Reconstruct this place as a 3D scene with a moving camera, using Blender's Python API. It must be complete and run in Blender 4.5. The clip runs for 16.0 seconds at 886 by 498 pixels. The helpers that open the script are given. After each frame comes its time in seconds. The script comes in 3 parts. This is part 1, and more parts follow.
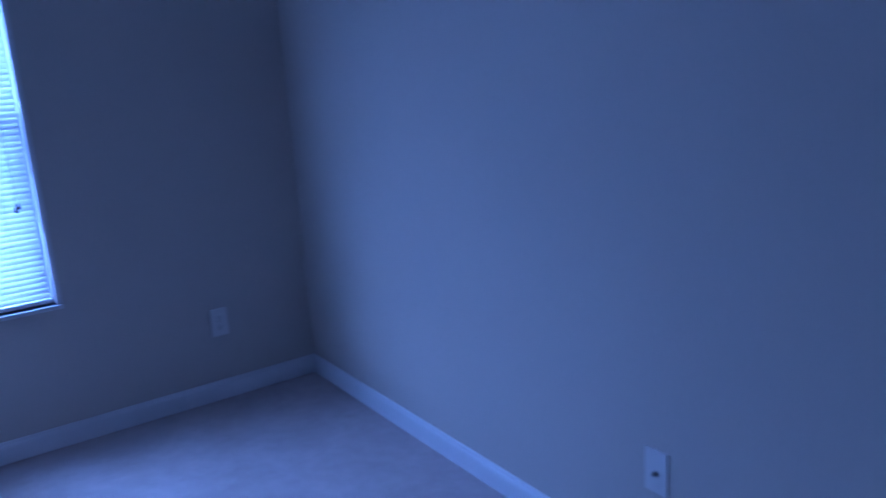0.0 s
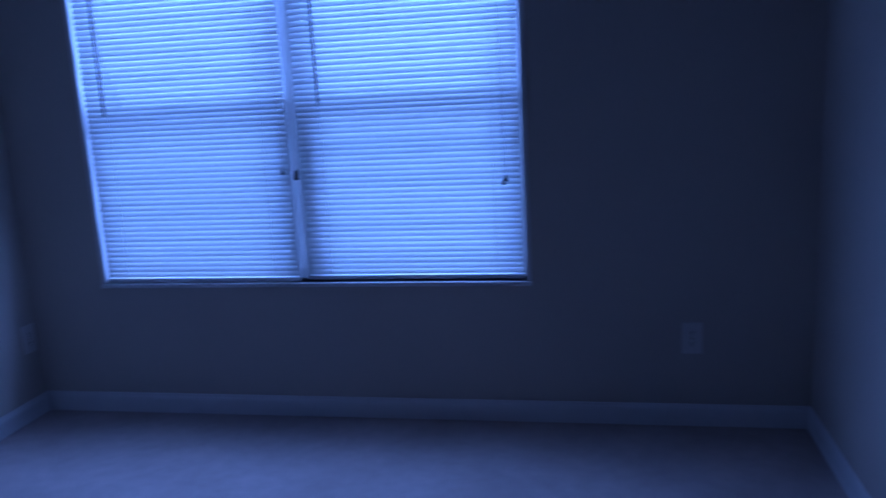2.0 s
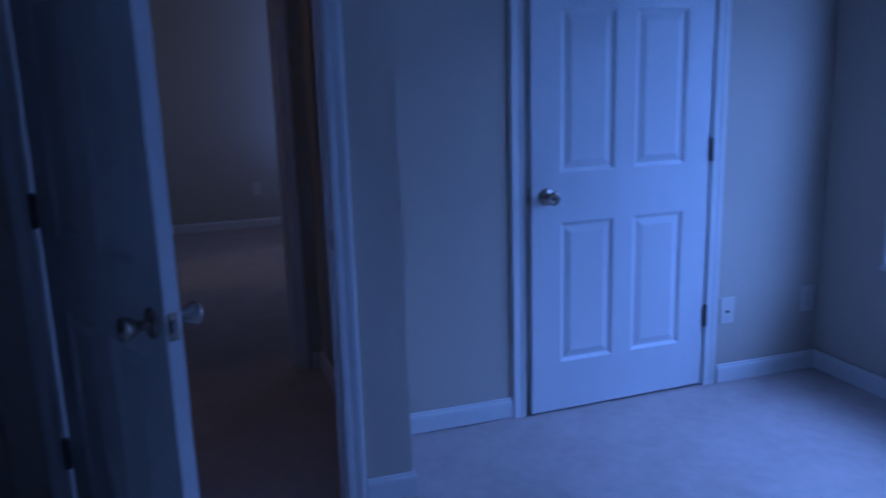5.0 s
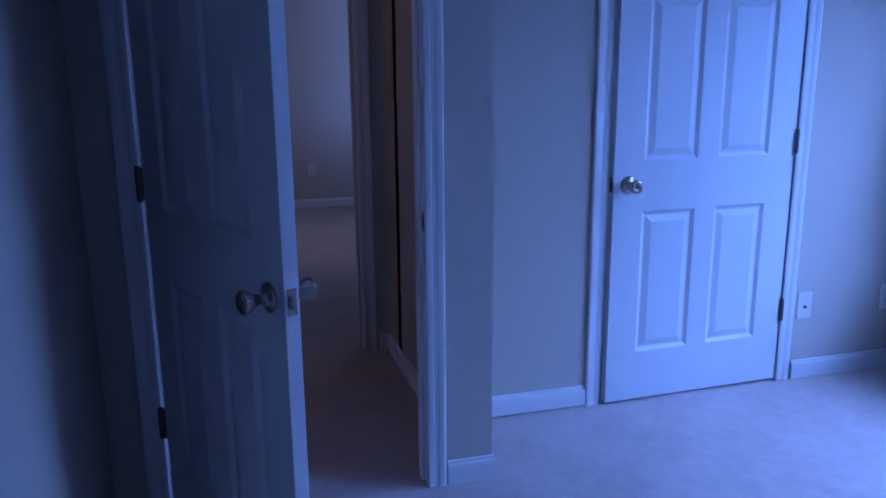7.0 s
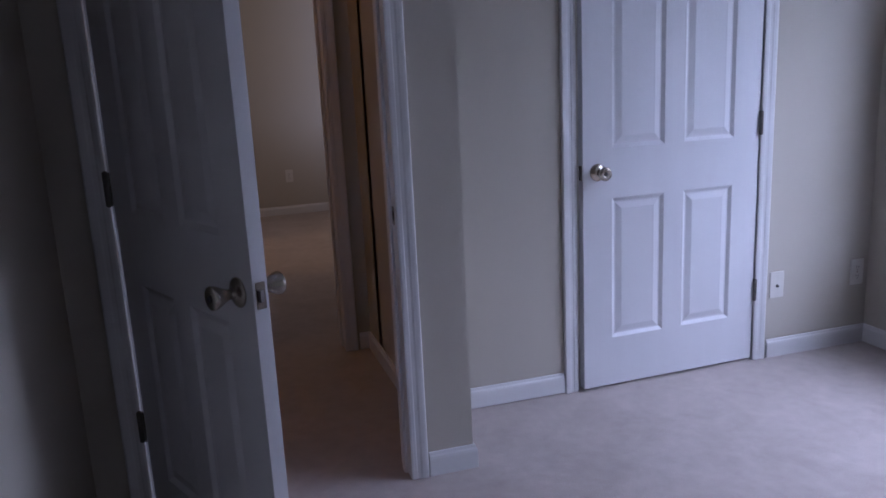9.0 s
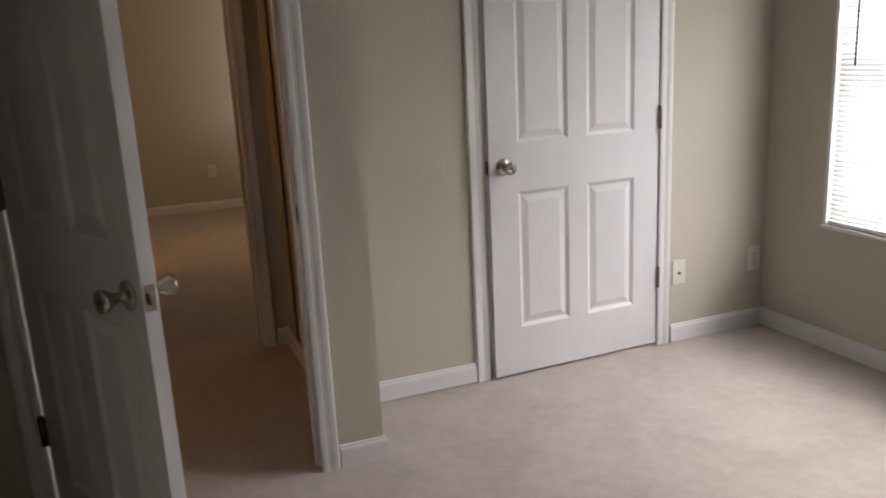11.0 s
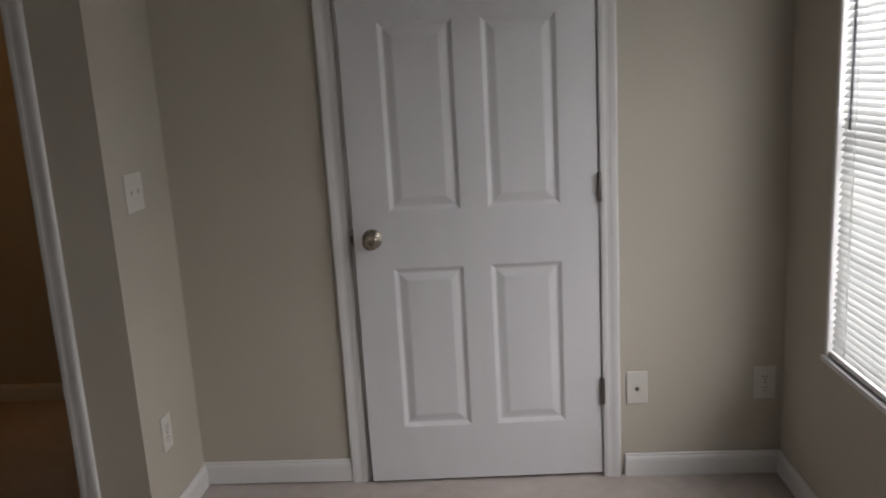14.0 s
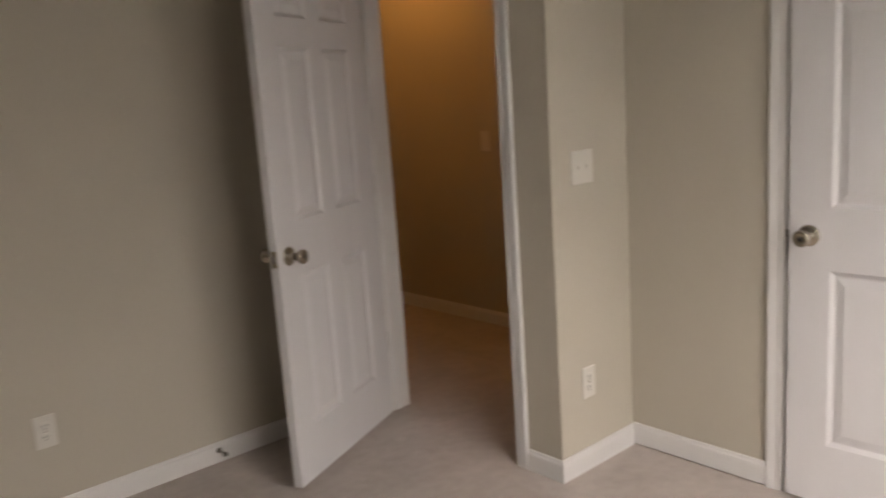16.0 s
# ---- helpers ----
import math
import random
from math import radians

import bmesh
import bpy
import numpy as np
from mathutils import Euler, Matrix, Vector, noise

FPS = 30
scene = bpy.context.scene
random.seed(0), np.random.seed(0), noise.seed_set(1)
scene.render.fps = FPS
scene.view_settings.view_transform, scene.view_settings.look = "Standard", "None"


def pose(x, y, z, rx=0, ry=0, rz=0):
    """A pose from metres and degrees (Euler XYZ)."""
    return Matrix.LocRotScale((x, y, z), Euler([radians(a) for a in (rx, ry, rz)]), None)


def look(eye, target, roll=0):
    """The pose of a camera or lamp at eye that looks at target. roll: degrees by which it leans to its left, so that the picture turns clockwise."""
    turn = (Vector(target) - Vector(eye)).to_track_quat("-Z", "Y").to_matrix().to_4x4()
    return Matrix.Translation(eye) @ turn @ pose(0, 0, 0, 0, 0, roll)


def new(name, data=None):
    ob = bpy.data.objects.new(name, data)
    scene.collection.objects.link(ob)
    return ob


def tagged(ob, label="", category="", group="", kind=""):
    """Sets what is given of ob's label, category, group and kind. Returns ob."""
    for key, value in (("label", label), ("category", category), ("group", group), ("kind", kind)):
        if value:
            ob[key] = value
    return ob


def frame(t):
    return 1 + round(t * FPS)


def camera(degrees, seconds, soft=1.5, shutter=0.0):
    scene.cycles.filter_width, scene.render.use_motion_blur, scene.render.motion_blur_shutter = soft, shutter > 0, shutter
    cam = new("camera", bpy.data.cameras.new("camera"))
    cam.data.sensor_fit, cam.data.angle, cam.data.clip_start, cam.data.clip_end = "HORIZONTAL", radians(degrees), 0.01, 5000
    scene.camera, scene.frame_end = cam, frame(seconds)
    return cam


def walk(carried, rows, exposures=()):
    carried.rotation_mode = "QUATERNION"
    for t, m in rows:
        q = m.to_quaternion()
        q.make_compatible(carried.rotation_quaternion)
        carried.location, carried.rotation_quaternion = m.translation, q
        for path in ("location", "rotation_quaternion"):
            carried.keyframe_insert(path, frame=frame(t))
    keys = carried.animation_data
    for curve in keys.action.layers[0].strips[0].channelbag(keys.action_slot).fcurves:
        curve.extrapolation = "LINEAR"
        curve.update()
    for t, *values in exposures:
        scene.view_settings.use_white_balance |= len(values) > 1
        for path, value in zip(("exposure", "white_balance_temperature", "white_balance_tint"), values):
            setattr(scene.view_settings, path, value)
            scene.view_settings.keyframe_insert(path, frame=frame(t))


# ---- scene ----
cam = camera(58, 16.0, soft=1.6, shutter=0.5)
PATH = [
    (0, (1.635, -3.095, 1.353), (2.719, -1.487, 0.866), -3.7),
    (0.5, (1.774, -2.995, 1.223), (2.549, -1.199, 0.808), -5.0),
    (1, (1.905, -3.059, 1.203), (2.324, -1.14, 0.828), -5.1),
    (1.5, (2.074, -2.893, 1.233), (2.112, -0.932, 0.844), -3.7),
    (2, (2.262, -2.804, 1.255), (1.891, -0.881, 0.848), -3.1),
    (2.5, (2.264, -2.758, 1.311), (1.62, -0.915, 0.878), -3.0),
    (3, (2.337, -2.676, 1.301), (1.373, -0.976, 0.88), -2.2),
    (3.5, (2.566, -2.428, 1.366), (1.183, -1.058, 0.906), -2.0),
    (4, (2.745, -2.372, 1.361), (1.09, -1.341, 0.916), -2.3),
    (4.5, (2.763, -2.527, 1.342), (0.982, -1.721, 0.917), -2.3),
    (5, (2.742, -2.652, 1.342), (0.885, -2.043, 0.916), -1.7),
    (5.2, (2.76, -2.687, 1.35), (0.886, -2.147, 0.91), -1.2),
    (7.3, (2.686, -2.818, 1.33), (0.812, -2.292, 0.869), -0.5),
    (7.5, (2.698, -2.802, 1.32), (0.822, -2.278, 0.862), -0.9),
    (8, (2.724, -2.803, 1.286), (0.849, -2.265, 0.845), -2.1),
    (10.3, (2.742, -2.76, 1.338), (0.909, -2.135, 0.842), -3.1),
    (10.5, (2.755, -2.764, 1.337), (0.934, -2.101, 0.844), -2.9),
    (11, (2.815, -2.699, 1.33), (1.006, -1.995, 0.849), -2.9),
    (11.5, (2.687, -2.617, 1.351), (0.91, -1.847, 0.852), -2.0),
    (12, (2.7, -2.395, 1.326), (0.891, -1.675, 0.869), -2.9),
    (12.5, (2.649, -2.004, 1.375), (0.805, -1.389, 0.905), -3.5),
    (13, (2.611, -1.701, 1.332), (0.72, -1.193, 0.925), -3.5),
    (13.5, (2.684, -1.203, 1.377), (0.731, -1.058, 0.971), -3.6),
    (14, (2.591, -0.937, 1.386), (0.639, -1.072, 0.968), -3.3),
    (14.5, (2.539, -0.73, 1.445), (0.647, -1.196, 0.995), -3.4),
    (15, (2.515, -0.484, 1.399), (0.773, -1.379, 0.995), -3.9),
    (15.5, (2.437, -0.457, 1.418), (0.887, -1.647, 0.99), -3.8),
    (16, (2.443, -0.295, 1.371), (1.143, -1.768, 0.996), -3.9),
]
walk(cam, [(t, look(eye, target, roll)) for t, eye, target, roll in PATH],
     exposures=[(0.0, -1.65, 3410, 31), (0.5, -2.1, 3400, 31), (1.0, -2.45, 3410, 32), (1.5, -2.85, 3430, 34), (2.0, -3.22, 3450, 35), (2.5, -3.47, 3440, 34),
                (3.0, -3.66, 3420, 33), (3.5, -3.6, 3410, 35), (4.0, -3.35, 3400, 34), (4.5, -2.87, 3390, 32), (5.0, -2.37, 3390, 29), (7.4, -1.63, 3470, 36), (8.2, -1.65, 3680, 37),
                (10.3, -0.78, 7000, 18), (11.0, -0.92, 6950, 18), (11.5, -1.1, 6900, 20), (12.0, -1.15, 6850, 19), (12.5, -1.62, 6700, 16),
                (13.0, -1.75, 6700, 17), (13.5, -1.88, 6750, 17), (14.5, -1.74, 6800, 18), (15.0, -1.5, 6950, 19), (15.5, -1.1, 7400, 20), (16.0, -0.8, 7700, 20)])

# ---- plan (metres) ----
W = 3.000            # east wall
SOUTH = -3.170       # south wall
XD = 0.425           # face of the wall with the entry door
YSW = -2.020         # short wall with the light switch
CEIL = 2.44
WIN_L, WIN_R, WIN_M, SILL, HEAD = 0.327, 2.040, 1.1835, 0.540, 2.05
RAIL = 1.200         # meeting rail of the sashes
CD_L, CD_R = -1.408, -0.602   # closet door slab
YSTR, YHIN = -2.235, -3.022   # entry opening
OPEN = 0.432         # entry door, angle from the x axis
HALL_N, HALL_W, HALL_E = -2.085, -0.860, 0.310
HALL_S = -5.4
R2_W, R2_S, R2_N = -4.80, -2.850, -0.95
R2_STEP = -1.72      # the side wall of the other room steps back here
BB = 0.080           # baseboard height

# ---- light ----
world = bpy.data.worlds.new("sky")
scene.world = world
world.use_nodes = True
wn = world.node_tree
sky = wn.nodes.new("ShaderNodeTexSky")
sky.sky_type = "NISHITA"
sky.sun_disc = False
sky.sun_elevation = radians(38)
sky.sun_rotation = radians(200)
wn.nodes["Background"].inputs["Strength"].default_value = 0.10
wn.links.new(sky.outputs[0], wn.nodes["Background"].inputs["Color"])

sun = new("sun", bpy.data.lights.new("sun", "SUN"))
sun.data.energy = 1.2
sun.data.angle = radians(12)
sun.data.color = (1.0, 0.95, 0.88)
sun.matrix_world = look((0, -6, 8), (0.3, 0, 0))


def area_lamp(name, eye, target, sx, sy, watts, color):
    ob = new(name, bpy.data.lights.new(name, "AREA"))
    ob.data.shape, ob.data.size, ob.data.size_y = "RECTANGLE", sx, sy
    ob.data.energy, ob.data.color = watts, color
    ob.matrix_world = look(eye, target)
    return ob


# daylight panel outside the bedroom window
area_lamp("window_daylight", (1.70, 0.85, 1.50), (1.70, -0.016, 1.00), 3.6, 2.4, 870, (0.925, 0.962, 1.0))
# warm fill added to brighten the other room; no source is seen there
area_lamp("far_room_fill", (-3.35, R2_N + 0.02, 1.4), (-3.35, -3, 1.2), 1.3, 1.3, 19, (1.0, 0.74, 0.46))
hall_bulb = new("hall_bulb", bpy.data.lights.new("hall_bulb", "POINT"))
hall_bulb.data.energy, hall_bulb.data.color, hall_bulb.data.shadow_soft_size = 13, (1.0, 0.47, 0.12), 0.06
hall_bulb.location = (-0.32, -4.05, 2.25)
bath_bulb = new("bath_bulb", bpy.data.lights.new("bath_bulb", "POINT"))
bath_bulb.data.energy, bath_bulb.data.color, bath_bulb.data.shadow_soft_size = 26, (1.0, 0.55, 0.16), 0.08
bath_bulb.location = (-2.95, -3.70, 2.1)


# ---- materials ----
def material(name, color, rough=0.6, metal=0.0, spec=0.4):
    m = bpy.data.materials.new(name)
    m.use_nodes = True
    b = m.node_tree.nodes["Principled BSDF"]
    b.inputs["Base Color"].default_value = (*color, 1)
    b.inputs["Roughness"].default_value = rough
    b.inputs["Metallic"].default_value = metal
    b.inputs["Specular IOR Level"].default_value = spec
    return m, m.node_tree, b


def textured(name, color, rough=0.6, spots=0.06, big=1.2, fine=160.0, bump=0.15, depth=0.001, metal=0.0, spec=0.4, stretch=None):
    """Paint-like surface: broad blotches, fine grain and bump, in object metres."""
    m, t, b = material(name, color, rough, metal, spec)
    n, l = t.nodes, t.links
    co = n.new("ShaderNodeTexCoord")
    src = co.outputs["Object"]
    if stretch:
        mp = n.new("ShaderNodeMapping")
        mp.inputs["Scale"].default_value = stretch
        l.new(src, mp.inputs["Vector"])
        src = mp.outputs["Vector"]
    n1 = n.new("ShaderNodeTexNoise")
    n1.inputs["Scale"].default_value, n1.inputs["Detail"].default_value = big, 4
    n2 = n.new("ShaderNodeTexNoise")
    n2.inputs["Scale"].default_value, n2.inputs["Detail"].default_value = fine, 3
    for q in (n1, n2):
        l.new(src, q.inputs["Vector"])
    add = n.new("ShaderNodeMath")
    add.operation = "MULTIPLY_ADD"
    l.new(n2.outputs["Fac"], add.inputs[0])
    add.inputs[1].default_value = 0.35
    l.new(n1.outputs["Fac"], add.inputs[2])
    ramp = n.new("ShaderNodeValToRGB")
    ramp.color_ramp.elements[0].position, ramp.color_ramp.elements[1].position = 0.38, 0.95
    ramp.color_ramp.elements[0].color = (*[c * (1 - spots) for c in color], 1)
    ramp.color_ramp.elements[1].color = (*[min(1, c * (1 + spots)) for c in color], 1)
    l.new(add.outputs[0], ramp.inputs["Fac"])
    l.new(ramp.outputs["Color"], b.inputs["Base Color"])
    bp = n.new("ShaderNodeBump")
    bp.inputs["Strength"].default_value, bp.inputs["Distance"].default_value = bump, depth
    l.new(n2.outputs["Fac"], bp.inputs["Height"])
    l.new(bp.outputs["Normal"], b.inputs["Normal"])
    return m


def carpet_material():
    m, t, b = material("carpet", (0.5, 0.42, 0.34), 0.95, 0, 0.1)
    n, l = t.nodes, t.links
    co = n.new("ShaderNodeTexCoord")
    patch = n.new("ShaderNodeTexNoise")
    patch.inputs["Scale"].default_value, patch.inputs["Detail"].default_value, patch.inputs["Distortion"].default_value = 4.5, 5, 0.5
    tuft = n.new("ShaderNodeTexNoise")
    tuft.inputs["Scale"].default_value, tuft.inputs["Detail"].default_value = 260, 2
    clump = n.new("ShaderNodeTexNoise")
    clump.inputs["Scale"].default_value, clump.inputs["Detail"].default_value = 20, 4
    for q in (patch, tuft, clump):
        l.new(co.outputs["Object"], q.inputs["Vector"])
    r1 = n.new("ShaderNodeValToRGB")
    r1.color_ramp.elements[0].position, r1.color_ramp.elements[1].position = 0.32, 0.68
    r1.color_ramp.elements[0].color, r1.color_ramp.elements[1].color = (0.410, 0.355, 0.319, 1), (0.473, 0.414, 0.378, 1)
    l.new(patch.outputs["Fac"], r1.inputs["Fac"])
    r2 = n.new("ShaderNodeValToRGB")
    r2.color_ramp.elements[0].position, r2.color_ramp.elements[1].position = 0.3, 0.7
    r2.color_ramp.elements[0].color, r2.color_ramp.elements[1].color = (0.80, 0.79, 0.78, 1), (1.04, 1.04, 1.04, 1)
    mixn = n.new("ShaderNodeMath")
    mixn.operation = "MULTIPLY_ADD"
    l.new(tuft.outputs["Fac"], mixn.inputs[0])
    mixn.inputs[1].default_value = 0.55
    half = n.new("ShaderNodeMath")
    half.operation = "MULTIPLY"
    l.new(clump.outputs["Fac"], half.inputs[0])
    half.inputs[1].default_value = 0.45
    l.new(half.outputs[0], mixn.inputs[2])
    l.new(mixn.outputs[0], r2.inputs["Fac"])
    mul = n.new("ShaderNodeMix")
    mul.data_type, mul.blend_type = "RGBA", "MULTIPLY"
    mul.inputs["Factor"].default_value = 1
    l.new(r1.outputs["Color"], mul.inputs[6])
    l.new(r2.outputs["Color"], mul.inputs[7])
    l.new(mul.outputs[2], b.inputs["Base Color"])
    b.inputs["Sheen Weight"].default_value = 0.25
    bp = n.new("ShaderNodeBump")
    bp.inputs["Strength"].default_value, bp.inputs["Distance"].default_value = 0.7, 0.006
    l.new(mixn.outputs[0], bp.inputs["Height"])
    l.new(bp.outputs["Normal"], b.inputs["Normal"])
    return m


def slat_material():
    m = bpy.data.materials.new("vinyl_slat")
    m.use_nodes = True
    t = m.node_tree
    n, l = t.nodes, t.links
    b = n["Principled BSDF"]
    b.inputs["Base Color"].default_value = (0.80, 0.80, 0.78, 1)
    b.inputs["Roughness"].default_value = 0.45
    tr = n.new("ShaderNodeBsdfTranslucent")
    info = n.new("ShaderNodeObjectInfo")
    rr = n.new("ShaderNodeValToRGB")
    rr.color_ramp.elements[0].color, rr.color_ramp.elements[1].color = (0.74, 0.76, 0.76, 1), (0.86, 0.87, 0.86, 1)
    l.new(info.outputs["Random"], rr.inputs["Fac"])
    l.new(rr.outputs["Color"], tr.inputs["Color"])
    mx = n.new("ShaderNodeMixShader")
    mx.inputs[0].default_value = 0.34
    l.new(b.outputs[0], mx.inputs[1])
    l.new(tr.outputs[0], mx.inputs[2])
    l.new(mx.outputs[0], n["Material Output"].inputs["Surface"])
    return m


def glass_material():
    m = bpy.data.materials.new("window_glass")
    m.use_nodes = True
    b = m.node_tree.nodes["Principled BSDF"]
    b.inputs["Base Color"].default_value = (0.96, 0.98, 0.97, 1)
    b.inputs["Roughness"].default_value = 0.02
    b.inputs["Transmission Weight"].default_value = 1
    b.inputs["IOR"].default_value = 1.45
    return m


WALL = textured("greige_wall_paint", (0.458, 0.425, 0.358), 0.75, 0.035, 0.9, 220, 0.12, 0.0008, spec=0.25)
CEILING = textured("flat_white_ceiling", (0.80, 0.79, 0.76), 0.9, 0.03, 1.5, 90, 0.4, 0.002, spec=0.2)
TRIM = textured("white_trim_paint", (0.65, 0.642, 0.632), 0.38, 0.03, 2.5, 120, 0.05, 0.0005)
DOOR = textured("white_door_paint", (0.610, 0.605, 0.614), 0.42, 0.03, 2.0, 90, 0.25, 0.0007, stretch=(6, 6, 0.5))
CARPET = carpet_material()
SLAT = slat_material()
VINYL = textured("white_vinyl", (0.80, 0.80, 0.79), 0.35, 0.02, 3, 60, 0.03, 0.0005)
PLATE = textured("ivory_plastic", (0.60, 0.58, 0.53), 0.35, 0.02, 8, 60, 0.02, 0.0003)
NICKEL = textured("satin_nickel", (0.43, 0.39, 0.33), 0.26, 0.10, 20, 300, 0.05, 0.0003, metal=1.0)
BRONZE = textured("dull_hinge_metal", (0.17, 0.155, 0.14), 0.42, 0.15, 25, 300, 0.06, 0.0003, metal=1.0)
DARK = textured("dark_slot", (0.03, 0.03, 0.03), 0.7, 0.1, 20, 200, 0.02, 0.0003)
RUBBER = textured("grey_rubber", (0.10, 0.09, 0.08), 0.7, 0.1, 20, 200, 0.05, 0.0003)
CORD = textured("white_cord", (0.70, 0.70, 0.68), 0.6, 0.05, 20, 200, 0.05, 0.0003)
WAND = textured("smoky_grey_plastic", (0.08, 0.085, 0.095), 0.25, 0.05, 20, 200, 0.02, 0.0003)
GLASS = glass_material()
SHADE = bpy.data.materials.new("lit_shade")
SHADE.use_nodes = True
SHADE.node_tree.nodes["Principled BSDF"].inputs["Base Color"].default_value = (0.8, 0.7, 0.55, 1)
SHADE.node_tree.nodes["Principled BSDF"].inputs["Emission Color"].default_value = (1, 0.6, 0.28, 1)
SHADE.node_tree.nodes["Principled BSDF"].inputs["Emission Strength"].default_value = 3.0


# ---- mesh tools ----
def part(name, bm, mat, parent=None, label="", smooth=False):
    me = bpy.data.meshes.new(name)
    bmesh.ops.recalc_face_normals(bm, faces=bm.faces[:])
    if smooth:
        for fc in bm.faces:
            fc.smooth = True
    bm.to_mesh(me)
    bm.free()
    me.materials.append(mat)
    ob = new(name, me)
    if parent:
        ob.parent = parent
    if label:
        tagged(ob, label)
    return ob


def add_box(bm, x0, x1, y0, y1, z0, z1, bevel=0.0, segs=2):
    vs = [bm.verts.new((x, y, z)) for x in (x0, x1) for y in (y0, y1) for z in (z0, z1)]
    fs = [(0, 1, 3, 2), (4, 6, 7, 5), (0, 4, 5, 1), (2, 3, 7, 6), (0, 2, 6, 4), (1, 5, 7, 3)]
    faces = [bm.faces.new([vs[i] for i in f]) for f in fs]
    if bevel:
        edges = list({e for f in faces for e in f.edges})
        bmesh.ops.bevel(bm, geom=edges, offset=bevel, segments=segs, affect="EDGES", profile=0.6)
    return bm


def box(x0, x1, y0, y1, z0, z1, bevel=0.0, segs=2):
    return add_box(bmesh.new(), x0, x1, y0, y1, z0, z1, bevel, segs)


def lathe(profile, segs=28, m=Matrix.Identity(4)):
    """Profile of (radius, height) turned round the z axis."""
    bm = bmesh.new()
    rings = []
    for r, h in profile:
        if r < 1e-5:
            rings.append([bm.verts.new(m @ Vector((0, 0, h)))])
        else:
            rings.append([bm.verts.new(m @ Vector((r * math.cos(2 * math.pi * k / segs), r * math.sin(2 * math.pi * k / segs), h))) for k in range(segs)])
    for a, b in zip(rings, rings[1:]):
        for k in range(segs):
            q = (k + 1) % segs
            if len(a) == 1:
                bm.faces.new((a[0], b[k], b[q]))
            elif len(b) == 1:
                bm.faces.new((a[k], a[q], b[0]))
            else:
                bm.faces.new((a[k], a[q], b[q], b[k]))
    for ring, flip in ((rings[0], 1), (rings[-1], 0)):
        if len(ring) > 1:
            bm.faces.new(ring[::-1] if flip else ring)
    return bm


def tube(points, radius, segs=8):
    bm = bmesh.new()
    rings = []
    for i, p in enumerate(points):
        p = Vector(p)
        d = (Vector(points[min(i + 1, len(points) - 1)]) - Vector(points[max(i - 1, 0)])).normalized()
        u = d.orthogonal().normalized()
        w = d.cross(u)
        rings.append([bm.verts.new(p + radius * (math.cos(2 * math.pi * k / segs) * u + math.sin(2 * math.pi * k / segs) * w)) for k in range(segs)])
    for a, b in zip(rings, rings[1:]):
        for k in range(segs):
            bm.faces.new((a[k], a[(k + 1) % segs], b[(k + 1) % segs], b[k]))
    bm.faces.new(rings[0][::-1])
    bm.faces.new(rings[-1])
    return bm


def empty(name, m, label, category, group=""):
    ob = new(name)
    ob.empty_display_size = 0.1
    ob.matrix_world = m
    return tagged(ob, label, category, group)


def structure(name, bm, mat, label="", smooth=False):
    ob = part(name, bm, mat, None, label, smooth)
    return tagged(ob, label, "", "", "structure")


# ---- walls, floor, ceiling ----
T = 0.115


def pierced(name, axis, face, thick, a0, a1, holes, z1=CEIL, label="wall in greige flat paint"):
    """A wall in the plane axis = face, going back by thick, from a0 to a1, with holes (b0, b1, z0, z1)."""
    bm = bmesh.new()
    lo, hi = sorted((face, face + thick))

    def put(p0, p1, q0, q1):
        if p1 - p0 < 1e-4 or q1 - q0 < 1e-4:
            return
        if axis == "x":
            add_box(bm, lo, hi, p0, p1, q0, q1)
        else:
            add_box(bm, p0, p1, lo, hi, q0, q1)

    at = a0
    for b0, b1, h0, h1 in sorted(holes):
        put(at, b0, 0, z1)
        put(b0, b1, 0, h0)
        put(b0, b1, h1, z1)
        at = b1
    put(at, a1, 0, z1)
    bmesh.ops.remove_doubles(bm, verts=bm.verts[:], dist=1e-5)
    return structure(name, bm, WALL, label)


DH = 1.962   # door opening height
WT = 0.16
pierced("wall_north", "y", 0.0, WT, -T, W + T, [(WIN_L, WIN_R, SILL, HEAD)], label="greige window wall of the bedroom")
pierced("wall_east", "x", W, T, SOUTH - T, 0.0, [], label="plain greige bedroom wall")
pierced("wall_west", "x", 0.0, -T, YSW - 0.002, 0.0, [(CD_L - 0.020, CD_R + 0.020, 0, DH)], label="greige wall round the closet door")
pierced("wall_switch", "y", YSW, HALL_N - YSW, -T, XD, [], label="short greige return wall with the light switch")
pierced("wall_entry", "x", XD, HALL_E - XD, HALL_S, HALL_N, [(YHIN - 0.018, YSTR + 0.018, 0, DH)], label="greige wall round the entry door")
pierced("wall_south", "y", SOUTH, -T, XD, W, [], label="plain greige bedroom wall")
# hall, the room across it and the lit room beyond
pierced("wall_hall_north", "y", HALL_N, T, HALL_W - T, -T, [], label="greige end wall of the hall")
D2_N, D2_S = -2.190, -2.960
pierced("wall_hall_west", "x", HALL_W, -T, HALL_S, HALL_N + T, [(D2_S, D2_N, 0, DH)], label="greige hall wall with an open doorway")
pierced("wall_hall_south", "y", HALL_S, -T, HALL_W - T, XD, [], label="greige end wall of the hall")
pierced("wall_far_west", "x", R2_W, -T, -5.4, R2_N, [], label="greige far wall of the other room")
# the hole is out of view, added for the other room's warm fill
pierced("wall_far_north", "y", R2_N, T, R2_W - T, HALL_W - T, [(-4.0, -2.7, 0.75, 2.05)], label="greige side wall of the other room")
C2_W, C2_E = -2.53, -1.79
L_W, L_E = -3.45, -2.67
